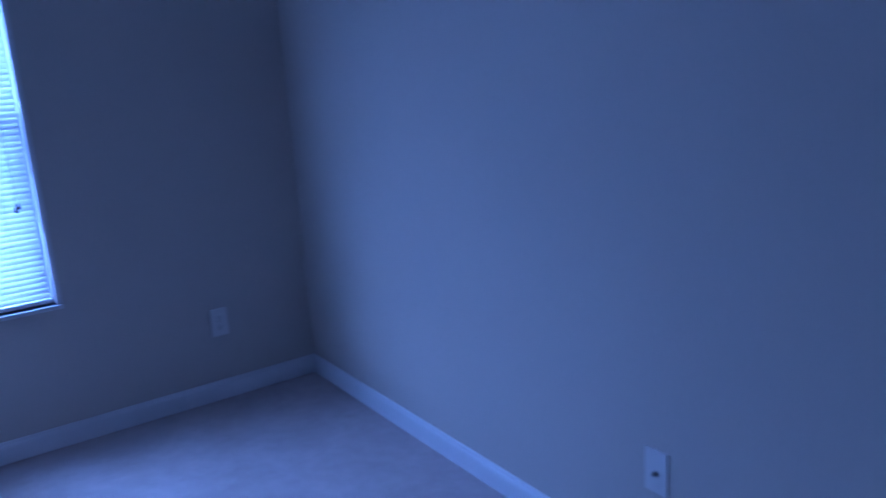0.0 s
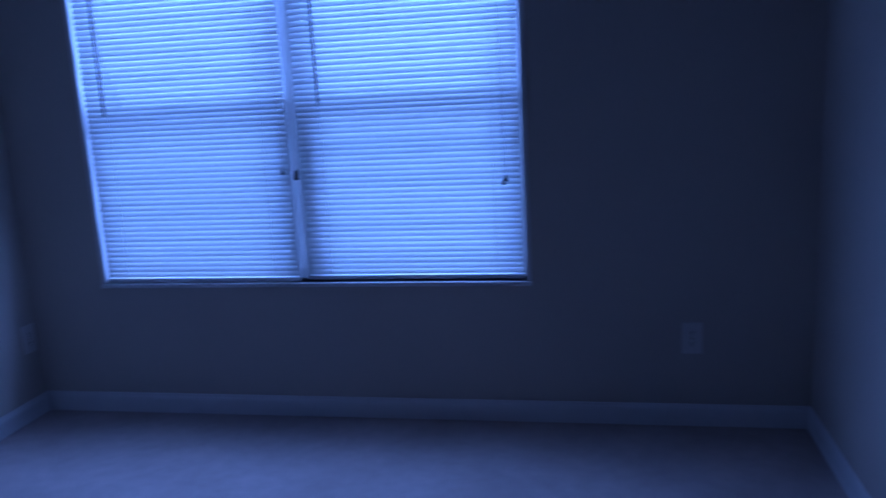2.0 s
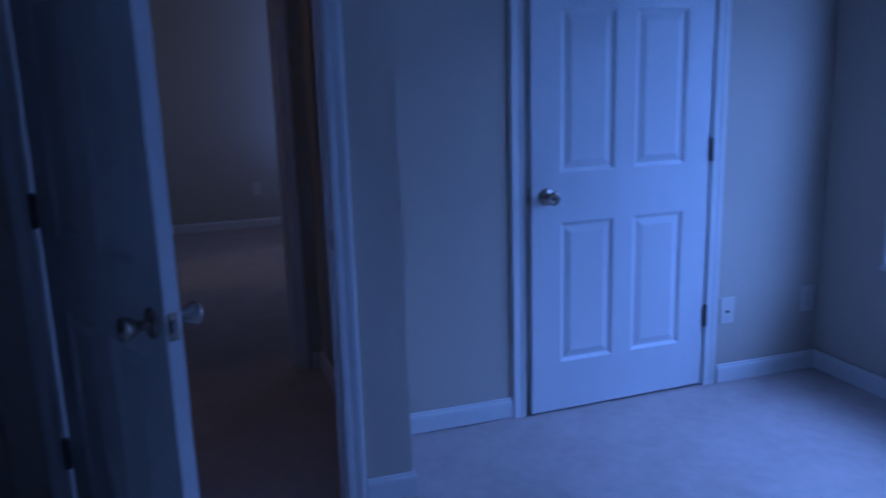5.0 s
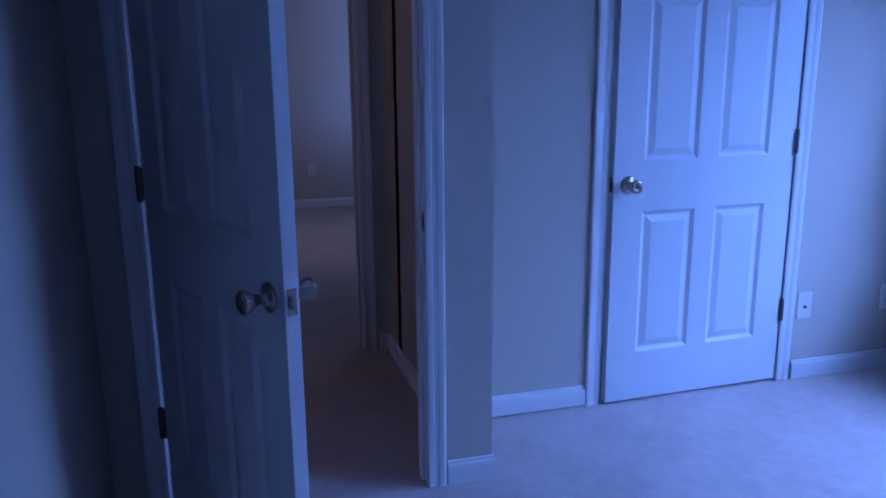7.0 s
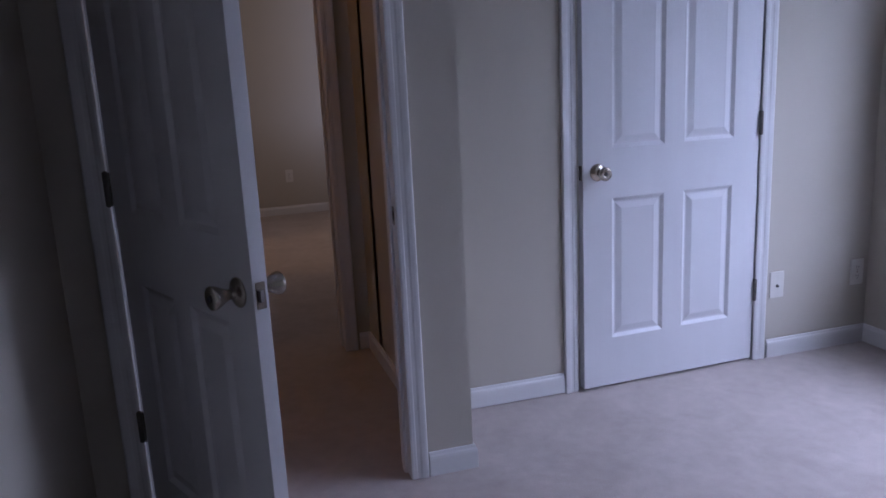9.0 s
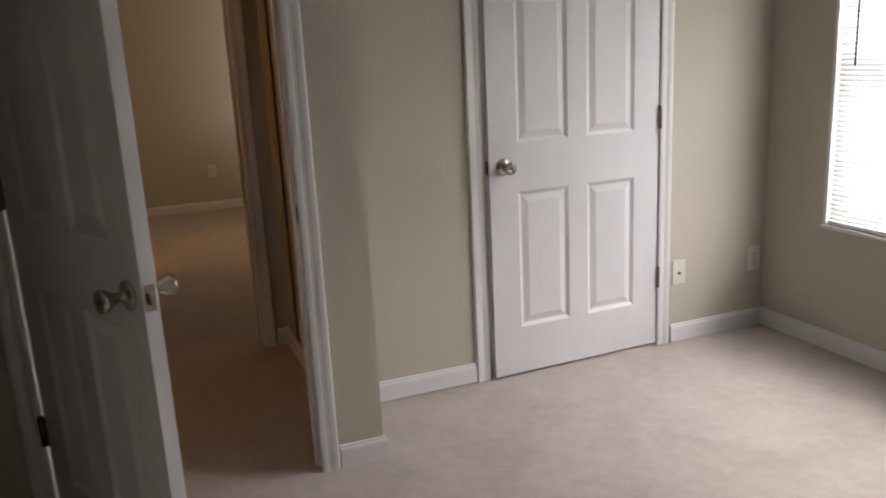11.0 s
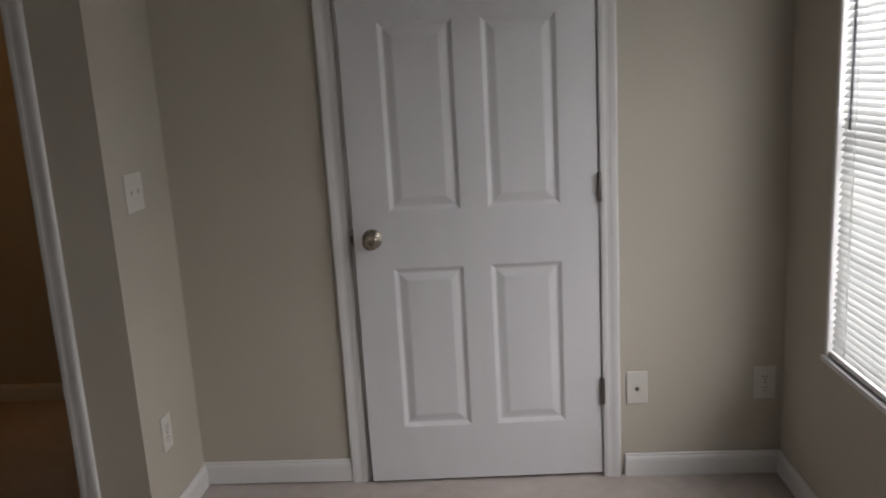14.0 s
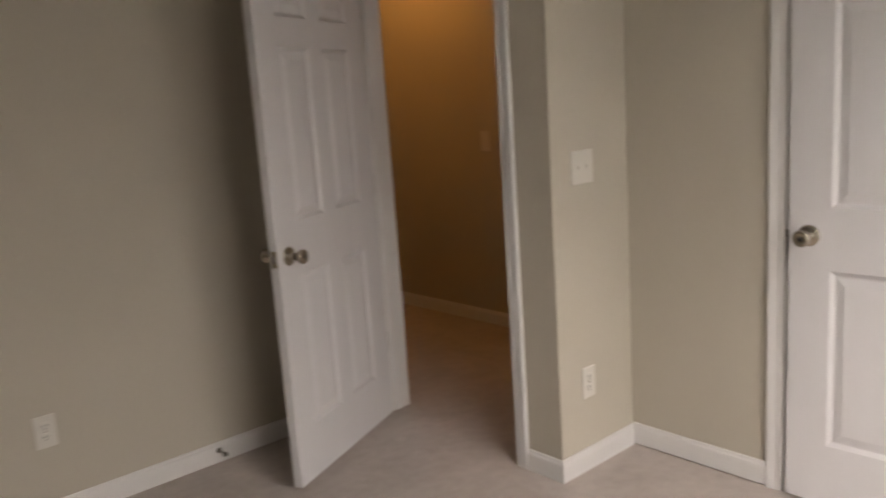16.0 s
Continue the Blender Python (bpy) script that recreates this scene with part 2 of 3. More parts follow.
pierced("wall_far_recess", "y", R2_S - T, -T, R2_STEP, HALL_W - T, [], label="short greige wall behind the open door")
pierced("wall_far_south", "y", R2_S, -T, R2_W, R2_STEP, [(C2_W, C2_E, 0, DH), (L_W, L_E, 0, DH)], label="greige side wall with two doorways")
pierced("wall_lit_room_south", "y", -5.4, -T, R2_W - T, HALL_W - T, [], label="plain wall of the lamp-lit room")
pierced("wall_lit_room_east", "x", L_E + 0.06, T, -5.4, R2_S - T, [], label="plain wall of the lamp-lit room")
# closet behind the closet door
pierced("wall_closet_back", "x", -0.60, -0.06, -2.085, 0.0, [], label="plain closet wall")

fx0, fx1, fy0, fy1 = R2_W - 0.2, W + 0.2, HALL_S - 0.2, 0.2
bm = bmesh.new()
add_box(bm, fx0, fx1, fy0, fy1, -0.12, 0.0)
structure("floor", bm, CARPET, "beige cut-pile carpet with brushed footmarks")
bm = box(fx0, fx1, fy0, fy1, CEIL, CEIL + 0.1)
structure("ceiling", bm, CEILING, "flat white ceiling")
bm = bmesh.new()
add_box(bm, -2000, 2000, -2000, 2000, -0.9, -0.5)
structure("ground", bm, textured("lawn_ground", (0.07, 0.09, 0.04), 0.9, 0.3, 0.5, 30, 0.3, 0.02), "grass ground outside the house")

# baseboards: flat board with an eased top
BBP = [(0, 0), (0.013, 0), (0.013, BB - 0.022), (0.0115, BB - 0.014), (0.008, BB - 0.009), (0.0065, BB - 0.003), (0.0045, BB), (0, BB)]


def baseboard(p0, p1, lift=0.0, start=0.0, end=0.0):
    """Runs from p0 to p1 with the room on the left-hand side. start and end: mitre set-backs of the ends."""
    p0, p1 = Vector((*p0, 0)), Vector((*p1, 0))
    d = p1 - p0
    length = d.length
    bm = bmesh.new()
    a = [bm.verts.new((start * y, y, z)) for y, z in BBP]
    b = [bm.verts.new((length - end * y, y, z)) for y, z in BBP]
    n = len(BBP)
    for i in range(n):
        bm.faces.new((a[i], a[(i + 1) % n], b[(i + 1) % n], b[i]))
    bm.faces.new(a[::-1])
    bm.faces.new(b)
    ob = structure("baseboard", bm, TRIM, "white painted wooden baseboard")
    ob.matrix_world = Matrix.Translation((p0.x, p0.y, lift)) @ Matrix.Rotation(math.atan2(d.y, d.x), 4, "Z")
    return ob


CW = 0.057   # casing width
baseboard((W, 0), (0, 0), 0, 1, 1)
baseboard((0, 0), (0, CD_R + 0.020 + CW), 0, 1, 0)
baseboard((0, CD_L - 0.020 - CW), (0, YSW), 0.006, 0, 1)
baseboard((0, YSW), (XD, YSW), 0, 1, -1)
baseboard((XD, YSW), (XD, YSTR + 0.006 + CW), 0, -1, 0)
baseboard((XD, YHIN - 0.006 - CW), (XD, SOUTH), 0, 0, 1)
baseboard((XD, SOUTH), (W, SOUTH), 0, 1, 1)
baseboard((W, SOUTH), (W, 0), 0, 1, 1)
baseboard((HALL_E, HALL_N), (HALL_W, HALL_N), 0, 0, 1)
baseboard((HALL_W, HALL_N), (HALL_W, D2_N + 0.05), 0, 1, 0)
baseboard((HALL_W, D2_S - 0.05), (HALL_W, HALL_S), 0, 0, 1)
baseboard((R2_W, R2_N), (R2_W, R2_S), 0, 0, 1)
baseboard((R2_W, R2_S), (L_W - 0.06, R2_S), 0, 1, 0)
baseboard((L_E + 0.06, R2_S), (C2_W - 0.06, R2_S), 0, 0, 0)
baseboard((C2_E + 0.06, R2_S), (R2_STEP, R2_S), 0, 0, 0)
baseboard((R2_STEP, R2_S - T), (HALL_W - T, R2_S - T), 0, 0, 1)

# casings: stepped moulding across its width
CAS = [(0, 0), (0, 0.010), (0.006, 0.0125), (0.016, 0.0132), (0.020, 0.0118), (0.030, 0.0127), (0.036, 0.0147), (0.046, 0.0162), (0.053, 0.0162), (CW, 0.013), (CW, 0)]


def casing(name, m, width, height):
    """Three-sided moulding round an opening: local x along the wall, y out of it, z up; the opening spans 0..width."""
    for side in (0, 1):
        bm = bmesh.new()
        s = -1 if side == 0 else 1
        x0 = 0 if side == 0 else width
        lo = [bm.verts.new((x0 + s * u, v, 0)) for u, v in CAS]
        hi = [bm.verts.new((x0 + s * u, v, height + u)) for u, v in CAS]
        for i in range(len(CAS)):
            j = (i + 1) % len(CAS)
            bm.faces.new((lo[i], lo[j], hi[j], hi[i]))
        bm.faces.new(lo)
        bm.faces.new(hi[::-1])
        ob = structure(name, bm, TRIM, "white moulded door casing")
        ob.matrix_world = m
    bm = bmesh.new()
    lo = [bm.verts.new((-u, v, height + u)) for u, v in CAS]
    hi = [bm.verts.new((width + u, v, height + u)) for u, v in CAS]
    for i in range(len(CAS)):
        j = (i + 1) % len(CAS)
        bm.faces.new((lo[i], lo[j], hi[j], hi[i]))
    bm.faces.new(lo)
    bm.faces.new(hi[::-1])
    ob = structure(name, bm, TRIM, "white moulded door casing")
    ob.matrix_world = m


def jamb(m, width, height, depth, stop_at):
    """Lining of an opening, with a door stop strip; local x across, y out of the wall (lining goes to -depth)."""
    bm = bmesh.new()
    add_box(bm, -0.018, 0, -depth - 0.002, 0.002, 0, height + 0.018)
    add_box(bm, width, width + 0.018, -depth - 0.002, 0.002, 0, height + 0.018)
    add_box(bm, 0, width, -depth - 0.002, 0.002, height, height + 0.018)
    if stop_at:
        add_box(bm, 0, 0.011, -stop_at - 0.032, -stop_at, 0, height - 0.011, 0.002, 1)
        add_box(bm, width - 0.011, width, -stop_at - 0.032, -stop_at, 0, height - 0.011, 0.002, 1)
        add_box(bm, 0, width, -stop_at - 0.032, -stop_at, height - 0.011, height)
    ob = structure("door_jamb", bm, TRIM, "white painted door lining with a stop strip")
    ob.matrix_world = m


def wall_frame(x, y, angle):
    """Local x along the wall, y out of it."""
    return Matrix.Translation((x, y, 0)) @ Matrix.Rotation(angle, 4, "Z")


# closet opening (faces +x): local x runs to -y
mc = wall_frame(0, CD_R + 0.004, -math.pi / 2)
cw_open = CD_R - CD_L + 0.022
jamb(mc, cw_open - 0.007, 1.952, T, 0.040)
casing("trim", mc, cw_open, 1.955)
# entry opening
me_ = wall_frame(XD, YSTR, -math.pi / 2)
ew_open = YSTR - YHIN
jamb(me_, ew_open, 1.952, XD - HALL_E, 0.040)
casing("trim", me_, ew_open, 1.955)
mh = wall_frame(HALL_E, YHIN, math.pi / 2)
casing("trim", mh, ew_open, 1.955)
# doorway across the hall
m2 = wall_frame(HALL_W, D2_N - 0.018, -math.pi / 2)
jamb(m2, D2_N - D2_S - 0.036, 1.944, T, 0.07)
casing("trim", m2, D2_N - D2_S - 0.036, 1.947)
# doorways in the side wall of the other room (face +y)
m3 = wall_frame(C2_W + 0.018, R2_S, 0)
jamb(m3, C2_E - C2_W - 0.036, 1.944, T, 0.04)
casing("trim", m3, C2_E - C2_W - 0.036, 1.947)
m4 = wall_frame(L_W + 0.018, R2_S, 0)
jamb(m4, L_E - L_W - 0.036, 1.944, T, 0.04)
casing("trim", m4, L_E - L_W - 0.036, 1.947)


# ---- doors ----
def panel_mesh(w, h, front):
    """Moulded raised panel, w by h, centred; front: +1 or -1, the side it faces in y. Depth 0 is the slab's face."""
    rings = [(0, 0.0), (0.006, -0.0035), (0.014, -0.0085), (0.020, -0.0085), (0.042, -0.0025), (0.045, -0.002)]
    bm = bmesh.new()
    loops = []
    for inset, dep in rings:
        x, z = w / 2 - inset, h / 2 - inset
        loops.append([bm.verts.new((px, front * dep, pz)) for px, pz in ((-x, -z), (x, -z), (x, z), (-x, z))])
    for a, b in zip(loops, loops[1:]):
        for k in range(4):
            bm.faces.new((a[k], a[(k + 1) % 4], b[(k + 1) % 4], b[k]))
    bm.faces.new(loops[-1])
    return bm


def knob_mesh(side):
    prof = [(0.0, 0.0), (0.033, 0.0), (0.0335, 0.003), (0.031, 0.006), (0.024, 0.009), (0.0145, 0.011), (0.0118, 0.015), (0.0112, 0.022), (0.0125, 0.028),
            (0.0165, 0.036), (0.0212, 0.045), (0.0248, 0.053), (0.0260, 0.058), (0.0260, 0.062), (0.0242, 0.0655), (0.0195, 0.067), (0.0135, 0.0675), (0.0115, 0.0665), (0.0, 0.0665)]
    return lathe(prof, 32, Matrix.Rotation(radians(-90 * side), 4, "X"))


def six_panel_door(name, m, w, label, category="door", h=1.935, th=0.035, knob_z=0.868, hinge_z=(0.304, 1.004, 1.72), detail=True, group="", flip=1, pin=0.002):
    """Local x from the hinge edge (0) to the latch edge (w); the pin side face lies at y = 0, the other at y = th (-th where flip is -1); z from the slab's foot."""
    root = empty(name, m, label, category, group)

    def piece(kind, bm, mat, parent, text="", smooth=False):
        if flip < 0:
            bmesh.ops.scale(bm, vec=(1, -1, 1), verts=bm.verts[:])
        return part(kind, bm, mat, parent, text, smooth)

    st, mu = 0.125, 0.090
    pw = (w - 2 * st - mu) / 2
    cols = [(st, st + pw), (st + pw + mu, w - st)]
    rows = [(0.199, 0.763), (0.955, 1.555), (1.655, 1.815)]
    bm = bmesh.new()
    add_box(bm, 0, st, 0, th, 0, h)
    add_box(bm, w - st, w, 0, th, 0, h)
    rim = [e for e in bm.edges if all(abs(v.co.x) < 1e-6 for v in e.verts) or all(abs(v.co.x - w) < 1e-6 for v in e.verts)]
    bmesh.ops.bevel(bm, geom=rim, offset=0.002, segments=2, affect="EDGES", profile=0.6)
    for z0, z1 in ((0, rows[0][0]), (rows[0][1], rows[1][0]), (rows[1][1], rows[2][0]), (rows[2][1], h)):
        add_box(bm, st, w - st, 0.0, th, z0, z1)
    for z0, z1 in rows:
        add_box(bm, cols[0][1], cols[1][0], 0.0, th, z0, z1)
    piece("slab", bm, DOOR, root)
    for z0, z1 in rows:
        for x0, x1 in cols:
            for front, y in ((-1, 0.0), (1, th)):
                p = piece("panel", panel_mesh(x1 - x0, z1 - z0, front), DOOR, root)
                p.location = ((x0 + x1) / 2, flip * y, (z0 + z1) / 2)
    for side, y in ((-1, 0.0), (1, th)):
        k = piece("knob", knob_mesh(side), NICKEL, root, "satin nickel round door knob", True)
        k.location = (w - 0.062, flip * y, knob_z)
        if detail:
            c = piece("knob_button", lathe([(0, 0), (0.0065, 0), (0.0065, 0.003), (0.005, 0.004), (0, 0.004)], 16, Matrix.Rotation(radians(-90 * side), 4, "X")), BRONZE, k)
            c.location = (0, flip * side * 0.0665, 0)
    if detail:
        lp = piece("latch_plate", box(w - 0.001, w + 0.0015, 0.006, th - 0.006, knob_z - 0.029, knob_z + 0.029, 0.001, 1), NICKEL, root, "nickel latch face plate")
        bolt = bmesh.new()
        vs = [bolt.verts.new(v) for v in ((w, 0.011, knob_z - 0.012), (w + 0.012, 0.011, knob_z - 0.012), (w + 0.002, 0.024, knob_z - 0.012), (w, 0.024, knob_z - 0.012),
                                          (w, 0.011, knob_z + 0.012), (w + 0.012, 0.011, knob_z + 0.012), (w + 0.002, 0.024, knob_z + 0.012), (w, 0.024, knob_z + 0.012))]
        for q in ((0, 1, 2, 3), (4, 7, 6, 5), (0, 4, 5, 1), (1, 5, 6, 2), (2, 6, 7, 3), (3, 7, 4, 0)):
            bolt.faces.new([vs[i] for i in q])
        piece("bolt", bolt, BRONZE, lp)
    for hz in hinge_z:
        hg = piece("hinge", lathe([(0.0, -0.050), (0.005, -0.048), (0.0082, -0.0445), (0.0082, 0.0445), (0.005, 0.048), (0.0, 0.050)], 14, Matrix.Translation((-pin, -0.0075, hz))), BRONZE, root, "dull dark metal butt hinge", True)
        piece("hinge_leaf", box(0.0004 - pin, 0.0004, -0.004, th - 0.006, hz - 0.0445, hz + 0.0445), BRONZE, hg)
    return root


# closet door, a hair off its latch: hinge at the window end, opens into the bedroom
cd_m = Matrix.Translation((0.002, CD_R, 0.012)) @ Matrix.Rotation(radians(-90 + 1.9), 4, "Z")
six_panel_door("closet_door", cd_m, CD_R - CD_L, "white six-panel closet door just off its latch", flip=-1)

# entry door, swung into the bedroom
en_m = Matrix.Translation((XD + 0.012, YHIN + 0.006, 0.018)) @ Matrix.Rotation(OPEN, 4, "Z") @ Matrix.Translation((0.011, 0, 0))
six_panel_door("entry_door", en_m, 0.728, "white six-panel bedroom door standing open", pin=0.013, knob_z=0.842, hinge_z=(0.318, 1.006, 1.72))

# door across the hall, swung into the other room
d2_m = Matrix.Translation((HALL_W - T - 0.012, D2_S + 0.026, 0.014)) @ Matrix.Rotation(radians(175), 4, "Z")
six_panel_door("hall_door", d2_m, 0.690, "white six-panel door standing open to the other room", flip=-1)
# closet door of the other room, a little ajar, and the door of the lamp-lit room
d3_m = Matrix.Translation((C2_W + 0.022, R2_S + 0.004, 0.014)) @ Matrix.Rotation(radians(2), 4, "Z")
six_panel_door("far_closet_door", d3_m, 0.695, "white six-panel door a little ajar", flip=-1)
d4_m = Matrix.Translation((L_W + 0.03, R2_S - T - 0.006, 0.014)) @ Matrix.Rotation(radians(-100), 4, "Z")
six_panel_door("lit_room_door", d4_m, 0.71, "six-panel door ajar in warm lamp light", flip=1)

# strike plate on the entry jamb
strike = part("strike_plate", box(0, 0.030, -0.0015, 0.0, -0.029, 0.029, 0.0006, 1), NICKEL)
tagged(strike, "nickel strike plate on the white door jamb", "strike plate")
strike.location = (XD - 0.036, YSTR, 0.866)
part("strike_hole", box(0.009, 0.021, -0.0022, -0.0014, -0.014, 0.014), DARK, strike)
strike2 = part("strike_plate", box(0, 0.030, 0.0, 0.0015, -0.029, 0.029, 0.0006, 1), BRONZE)
tagged(strike2, "dark strike plate on the closet jamb", "strike plate")
strike2.location = (-0.034, CD_L - 0.011, 0.88)


# ---- window ----
def frame_bars(x0, x1, z0, z1, y0, y1, bar, bevel=0.003):
    bm = bmesh.new()
    add_box(bm, x0, x0 + bar, y0, y1, z0, z1, bevel, 1)
    add_box(bm, x1 - bar, x1, y0, y1, z0, z1, bevel, 1)
    add_box(bm, x0 + bar, x1 - bar, y0, y1, z0, z0 + bar, bevel, 1)
    add_box(bm, x0 + bar, x1 - bar, y0, y1, z1 - bar, z1, bevel, 1)
    return bm


window = new("window_1")
tagged(window, "white vinyl twin single-hung window", "window", "", "structure")
LIN = 0.018
bm = bmesh.new()
add_box(bm, WIN_L, WIN_L + LIN, -0.003, 0.066, SILL, HEAD, 0.002, 1)
add_box(bm, WIN_R - LIN, WIN_R, -0.003, 0.066, SILL, HEAD, 0.002, 1)
add_box(bm, WIN_L + LIN, WIN_R - LIN, -0.003, 0.066, HEAD - LIN, HEAD)
part("window_liner", bm, TRIM, window, "white painted window returns")
part("window_sill", box(WIN_L, WIN_R, -0.013, 0.066, SILL - 0.016, SILL, 0.003, 2), TRIM, window, "white painted window sill")
part("mullion", box(WIN_M - 0.028, WIN_M + 0.028, 0.060, 0.15, SILL, HEAD - LIN, 0.003, 1), VINYL, window, "white centre post between the two units")
for x0, x1 in ((WIN_L + LIN, WIN_M - 0.028), (WIN_M + 0.028, WIN_R - LIN)):
    part("window_frame", frame_bars(x0, x1, SILL, HEAD - LIN, 0.066, 0.150, 0.016), VINYL, window)
    up = part("upper_sash", frame_bars(x0 + 0.016, x1 - 0.016, RAIL - 0.024, HEAD - LIN - 0.016, 0.105, 0.128, 0.024), VINYL, window)
    lo = part("lower_sash", frame_bars(x0 + 0.016, x1 - 0.016, SILL + 0.016, RAIL + 0.026, 0.062, 0.100, 0.028), VINYL, window)
    for sash, z0, z1, y in ((up, RAIL, HEAD - 0.06, 0.116), (lo, SILL + 0.06, RAIL, 0.084)):
        pane = part("pane", box(x0 + 0.045, x1 - 0.045, y - 0.002, y + 0.002, z0, z1), GLASS, sash)
        pane.visible_shadow = False


# ---- blinds ----
def slat_mesh(length):
    bm = bmesh.new()
    prof = []
    n = 5
    for i in range(n):
        u = -0.0115 + 0.0230 * i / (n - 1)
        prof.append((u, 0.0013 * (1 - (u / 0.0115) ** 2)))
    a = [[bm.verts.new((x, u, v + dz)) for u, v in prof] for x in (-length / 2, length / 2) for dz in (0, 0.0005)]
    for i in range(n - 1):
        bm.faces.new((a[0][i], a[0][i + 1], a[2][i + 1], a[2][i]))
        bm.faces.new((a[1][i], a[3][i], a[3][i + 1], a[1][i + 1]))
        bm.faces.new((a[0][i], a[1][i], a[1][i + 1], a[0][i + 1]))
        bm.faces.new((a[2][i], a[2][i + 1], a[3][i + 1], a[3][i]))
    for i in (0, n - 1):
        bm.faces.new((a[0][i], a[2][i], a[3][i], a[1][i]))
    return bm


def tassel(blind, x, y, z, size=1.0):
    t = part("tassel", lathe([(0, 0.016), (0.003, 0.015), (0.005, 0.006), (0.0085, -0.010), (0.0088, -0.014), (0.006, -0.016), (0, -0.016)], 14,
                             Matrix.Translation((x, y, z)) @ Matrix.Scale(size, 4)), RUBBER, blind, "small dark cord tassel", True)
    return t


def mini_blind(x0, x1, y, foot, label, wand_x, wand_z, cords):
    root = empty("window_blind", Matrix.Translation((0, 0, 0)), label, "blind", "blinds in the twin window")
    top = HEAD - LIN - 0.002
    hr = bmesh.new()
    add_box(hr, x0, x1, y - 0.013, y + 0.013, top - 0.026, top, 0.002, 1)
    part("headrail", hr, VINYL, root)
    part("bottom_rail", box(x0 + 0.002, x1 - 0.002, y - 0.012, y + 0.012, foot, foot + 0.016, 0.003, 2), VINYL, root)
    first = None
    pitch = 0.0203
    z = foot + 0.016 + 0.013
    k = 0
    rng = random.Random(int(x0 * 1000))
    while z < top - 0.034:
        if first is None:
            first = part("slat", slat_mesh(x1 - x0 - 0.006), SLAT, root)
            s = first
        else:
            s = new("slat", first.data)
            s.parent = root
        tilt = 57 + rng.uniform(-1.2, 1.2)
        s.matrix_world = pose((x0 + x1) / 2 + rng.uniform(-0.0015, 0.0015), y, z, tilt, rng.uniform(-0.05, 0.05), 0)
        z += pitch
        k += 1
    w = x1 - x0
    for fx in (0.12, 0.88):
        for dy in (-0.0125, 0.0125):
            part("ladder_cord", box(x0 + fx * w - 0.0007, x0 + fx * w + 0.0007, y + dy - 0.0007, y + dy + 0.0007, foot + 0.012, top - 0.026), CORD, root)
    part("tilt_wand", tube([(wand_x, y - 0.017, top - 0.03), (wand_x + 0.002, y - 0.022, 1.7), (wand_x + 0.004, y - 0.024, wand_z)], 0.0042, 8), WAND, root, "slim grey tilt wand")
    for cx, cy, cz in cords:
        part("lift_cord", tube([(cx - 0.02, y - 0.014, top - 0.02), (cx - 0.01, (y + cy) / 2 - 0.01, 1.8), (cx, cy, cz + 0.014)], 0.0011, 5), CORD, root)
        tassel(root, cx, cy, cz, 0.75)
    return root


mini_blind(WIN_L + LIN + 0.007, WIN_M - 0.022, 0.012, SILL + 0.004, "white vinyl mini blind lowered to the sill", 0.440, 1.195,
           [(1.192, -0.006, 0.962), (1.185, -0.004, 0.952), (1.137, -0.010, 0.966)])
mini_blind(WIN_M + 0.004, WIN_R - LIN - 0.007, 0.026, SILL + 0.006, "white vinyl mini blind hung short of the sill", 1.286, 1.203,
           [(1.962, 0.003, 0.914), (1.953, 0.004, 0.902)])


# cord of the far blind tied across the centre post
knot = part("cord_knot", tube([(1.137, -0.006, 0.976), (1.160, -0.012, 0.968), (1.186, -0.013, 0.966), (1.192, -0.010, 0.958)], 0.0022, 6), CORD)
tagged(knot, "thin white lift cord tied across the window post", "cord")
part("tassel", lathe([(0, 0.020), (0.004, 0.018), (0.0075, 0.006), (0.0115, -0.012), (0.0110, -0.017), (0, -0.019)], 14, Matrix.Translation((1.189, -0.014, 0.950))), RUBBER, knot, "dark cord tassel", True)


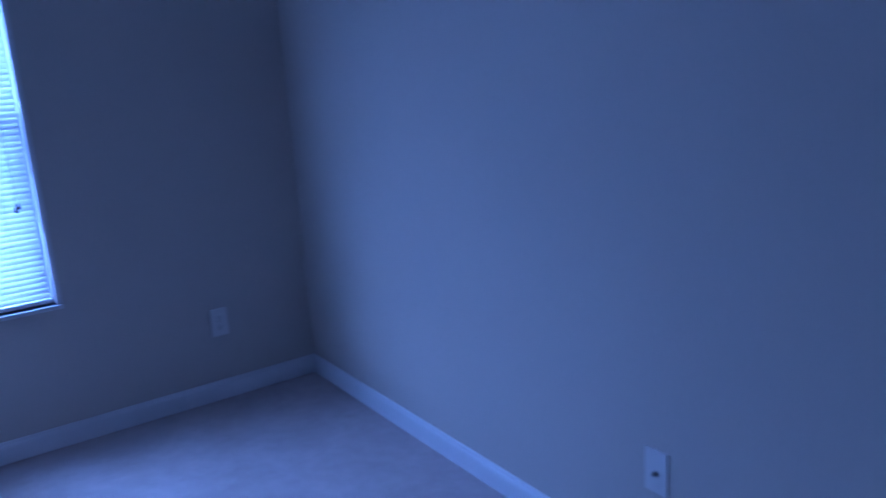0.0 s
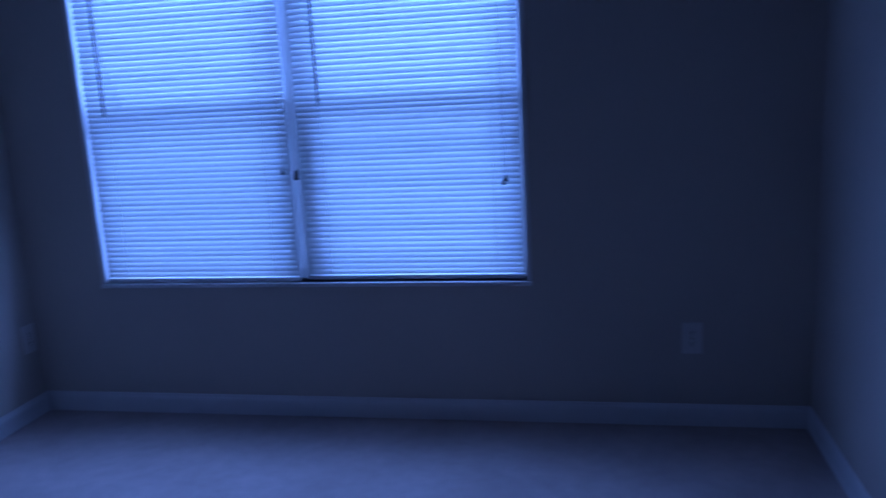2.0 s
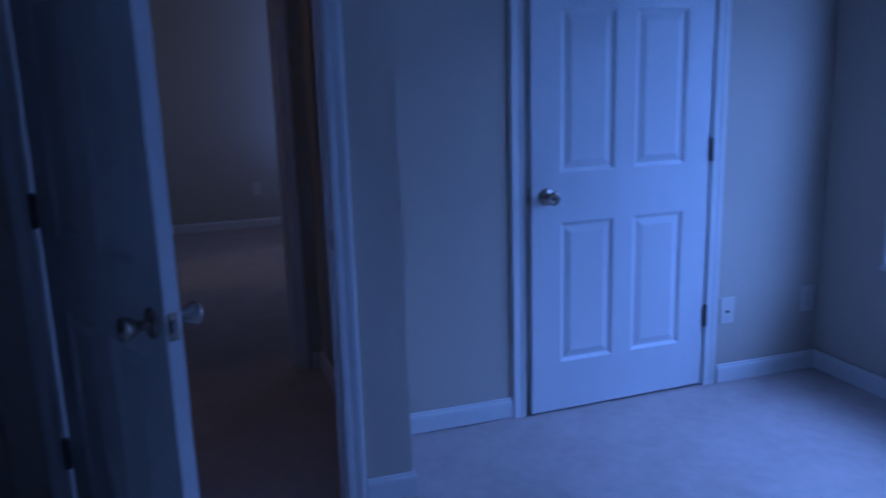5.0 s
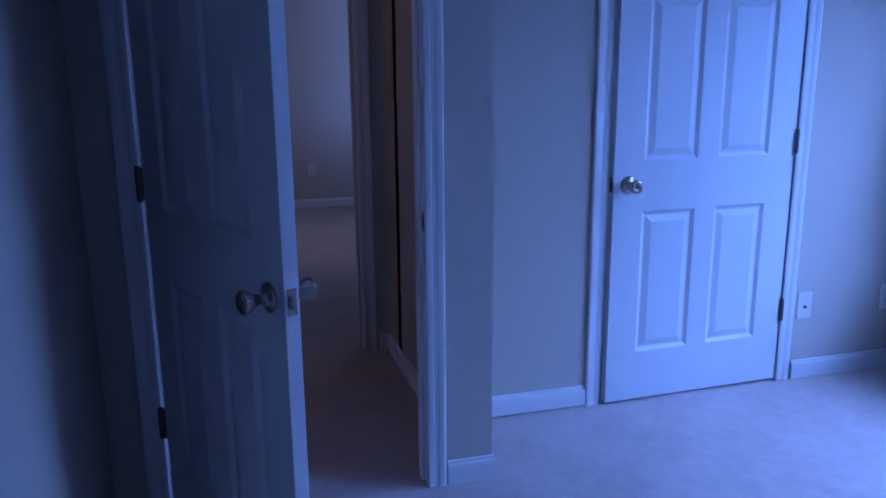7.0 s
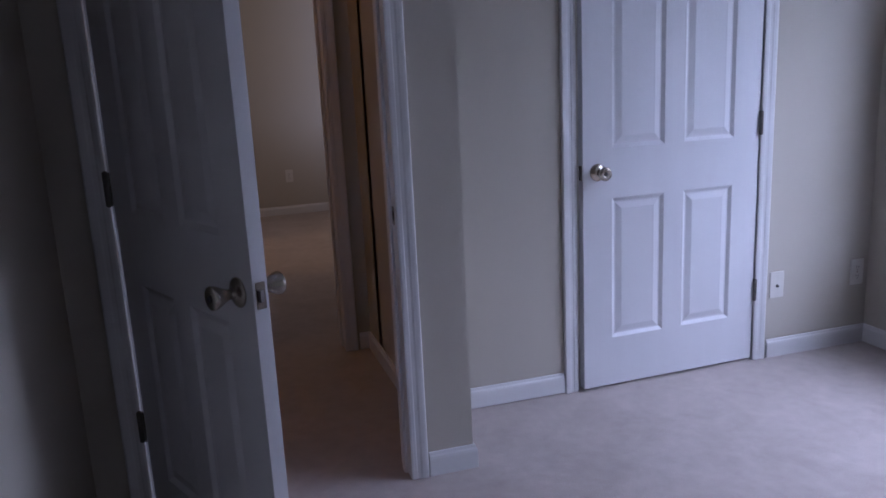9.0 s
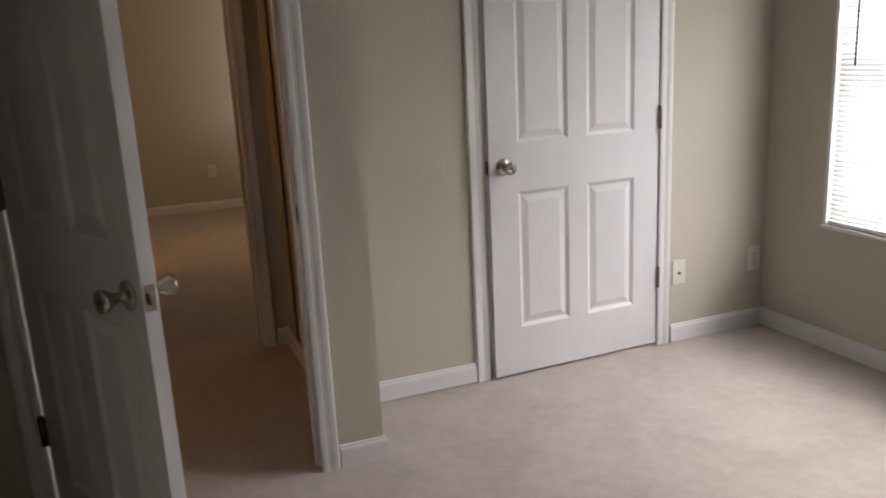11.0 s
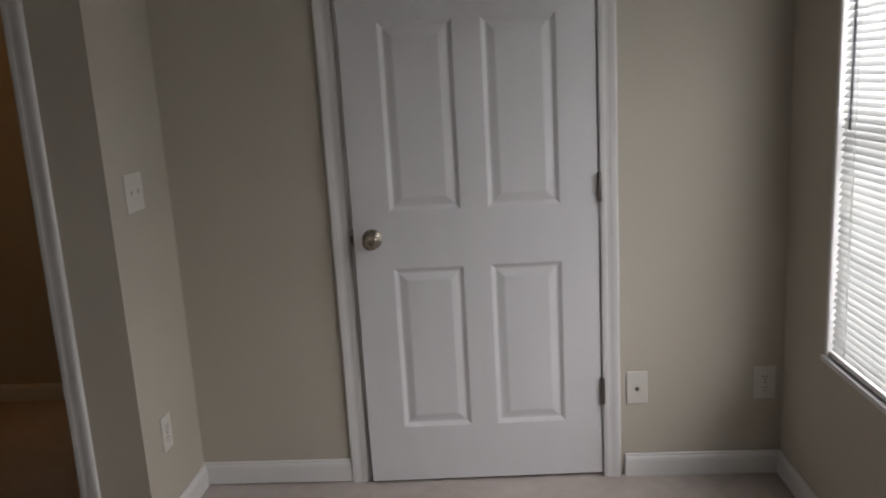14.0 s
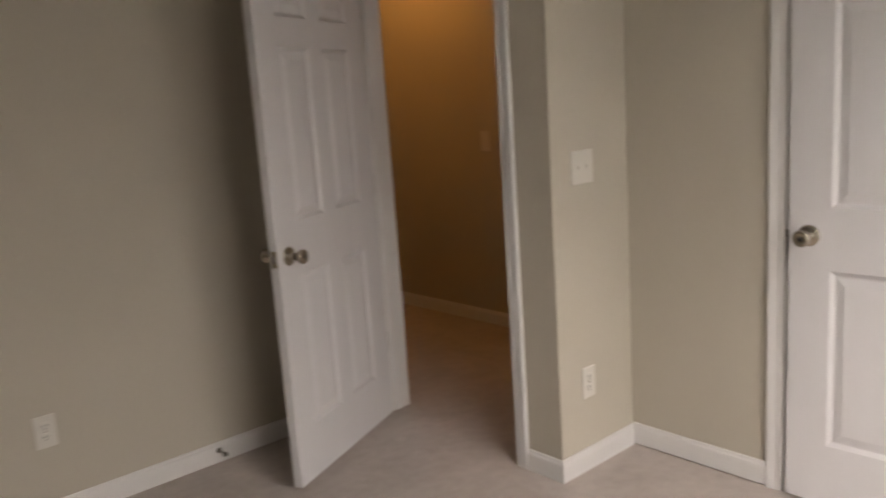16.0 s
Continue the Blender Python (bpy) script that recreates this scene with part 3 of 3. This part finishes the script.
# ---- wall plates ----
def plate(name, x, y, z, angle, label, kind, w=0.070, h=0.115, group=""):
    """angle: turn of the wall's outward normal from -y."""
    m = Matrix.Translation((x, y, z)) @ Matrix.Rotation(angle, 4, "Z")
    body = part(name, box(-w / 2, w / 2, -0.0055, 0.0, -h / 2, h / 2, 0.0025, 3), PLATE)
    body.matrix_world = m
    tagged(body, label, "wall plate" if kind == "coax" else ("light switch" if kind == "switch" else "outlet"), group)
    if kind == "duplex":
        for dz in (-0.0195, 0.0195):
            f = part("socket", lathe([(0, -0.0072), (0.0155, -0.0072), (0.0165, -0.005), (0.0165, -0.002)], 20,
                                     Matrix.Translation((0, 0, dz)) @ Matrix.Rotation(radians(-90), 4, "X")), PLATE, body)
            for dx in (-0.006, 0.006):
                part("slot", box(dx - 0.0012, dx + 0.0012, -0.0078, -0.0070, dz - 0.001, dz + 0.007), DARK, f)
            part("ground_hole", box(-0.002, 0.002, -0.0078, -0.0070, dz - 0.010, dz - 0.006, 0.0006, 1), DARK, f)
        part("screw", lathe([(0, 0.0012), (0.003, 0.0008), (0.0034, 0)], 12, Matrix.Translation((0, -0.0055, 0)) @ Matrix.Rotation(radians(90), 4, "X")), NICKEL, body)
    elif kind == "coax":
        part("connector", lathe([(0, 0.010), (0.0028, 0.010), (0.0046, 0.0095), (0.0046, 0.002), (0.007, 0.0018), (0.007, 0)], 16,
                                Matrix.Translation((0, -0.0055, -0.005)) @ Matrix.Rotation(radians(90), 4, "X")), BRONZE, body, "threaded cable connector")
        for dz in (-0.042, 0.042):
            part("screw", lathe([(0, 0.0012), (0.003, 0.0008), (0.0034, 0)], 12, Matrix.Translation((0, -0.0055, dz)) @ Matrix.Rotation(radians(90), 4, "X")), PLATE, body)
    elif kind == "switch":
        n = 2 if w > 0.1 else 1
        for i in range(n):
            dx = (i - (n - 1) / 2) * 0.046
            part("switch_frame", box(dx - 0.0055, dx + 0.0055, -0.0066, -0.005, -0.0125, 0.0125, 0.0008, 1), PLATE, body)
            part("toggle", box(dx - 0.0038, dx + 0.0038, -0.011, -0.005, -0.004, 0.0075, 0.0015, 2), PLATE, body)
    return body


# angle so that local -y looks into the room
plate("outlet", 2.598, 0.0, 0.328, 0.0, "ivory duplex outlet on the window wall", "duplex", group="outlets")
plate("outlet", W, -1.93, 0.334, -math.pi / 2, "ivory cable plate on the plain wall", "coax", group="outlets")
plate("cable_plate", 0.0, -0.483, 0.322, math.pi / 2, "ivory cable plate beside the closet door", "coax", group="outlets")
plate("outlet", 0.0, -0.060, 0.327, math.pi / 2, "ivory duplex outlet close to the window corner", "duplex", group="outlets")
plate("switch_plate", 0.266, YSW, 1.102, math.pi, "white double toggle switch plate", "switch", w=0.116)
plate("outlet", 0.268, YSW, 0.328, math.pi, "white duplex outlet under the light switch", "duplex", group="outlets")
plate("outlet", 1.78, SOUTH, 0.334, math.pi, "white duplex outlet near the door stop", "duplex", group="outlets")
plate("outlet", R2_W, -1.98, 0.36, math.pi / 2, "white duplex outlet on the far wall", "duplex", group="outlets")
plate("switch_plate", HALL_W, -3.60, 1.10, math.pi / 2, "white toggle switch on the hall wall", "switch")

# door stop on the baseboard behind the entry door
stop = part("door_stop", lathe([(0, 0), (0.011, 0), (0.011, 0.003), (0.005, 0.005), (0.0045, 0.050), (0.0085, 0.052), (0.0085, 0.062), (0.006, 0.066), (0, 0.066)], 16,
                               Matrix.Rotation(radians(-90), 4, "X")), RUBBER, None, "", True)
stop.location = (1.175, SOUTH + 0.012, 0.050)
tagged(stop, "dark door stop screwed to the white baseboard", "door stop")

# hall ceiling lamp
lamp = empty("ceiling_lamp", Matrix.Translation((-0.32, -4.05, CEIL)), "round flush ceiling lamp glowing warm in the hall", "lamp")
part("base", lathe([(0, 0), (0.14, 0), (0.14, -0.02), (0.125, -0.03), (0, -0.03)], 32), NICKEL, lamp, "", True)
part("shade", lathe([(0.125, -0.03), (0.13, -0.045), (0.115, -0.075), (0.07, -0.10), (0.0, -0.108)], 32), SHADE, lamp, "glowing glass bowl", True)
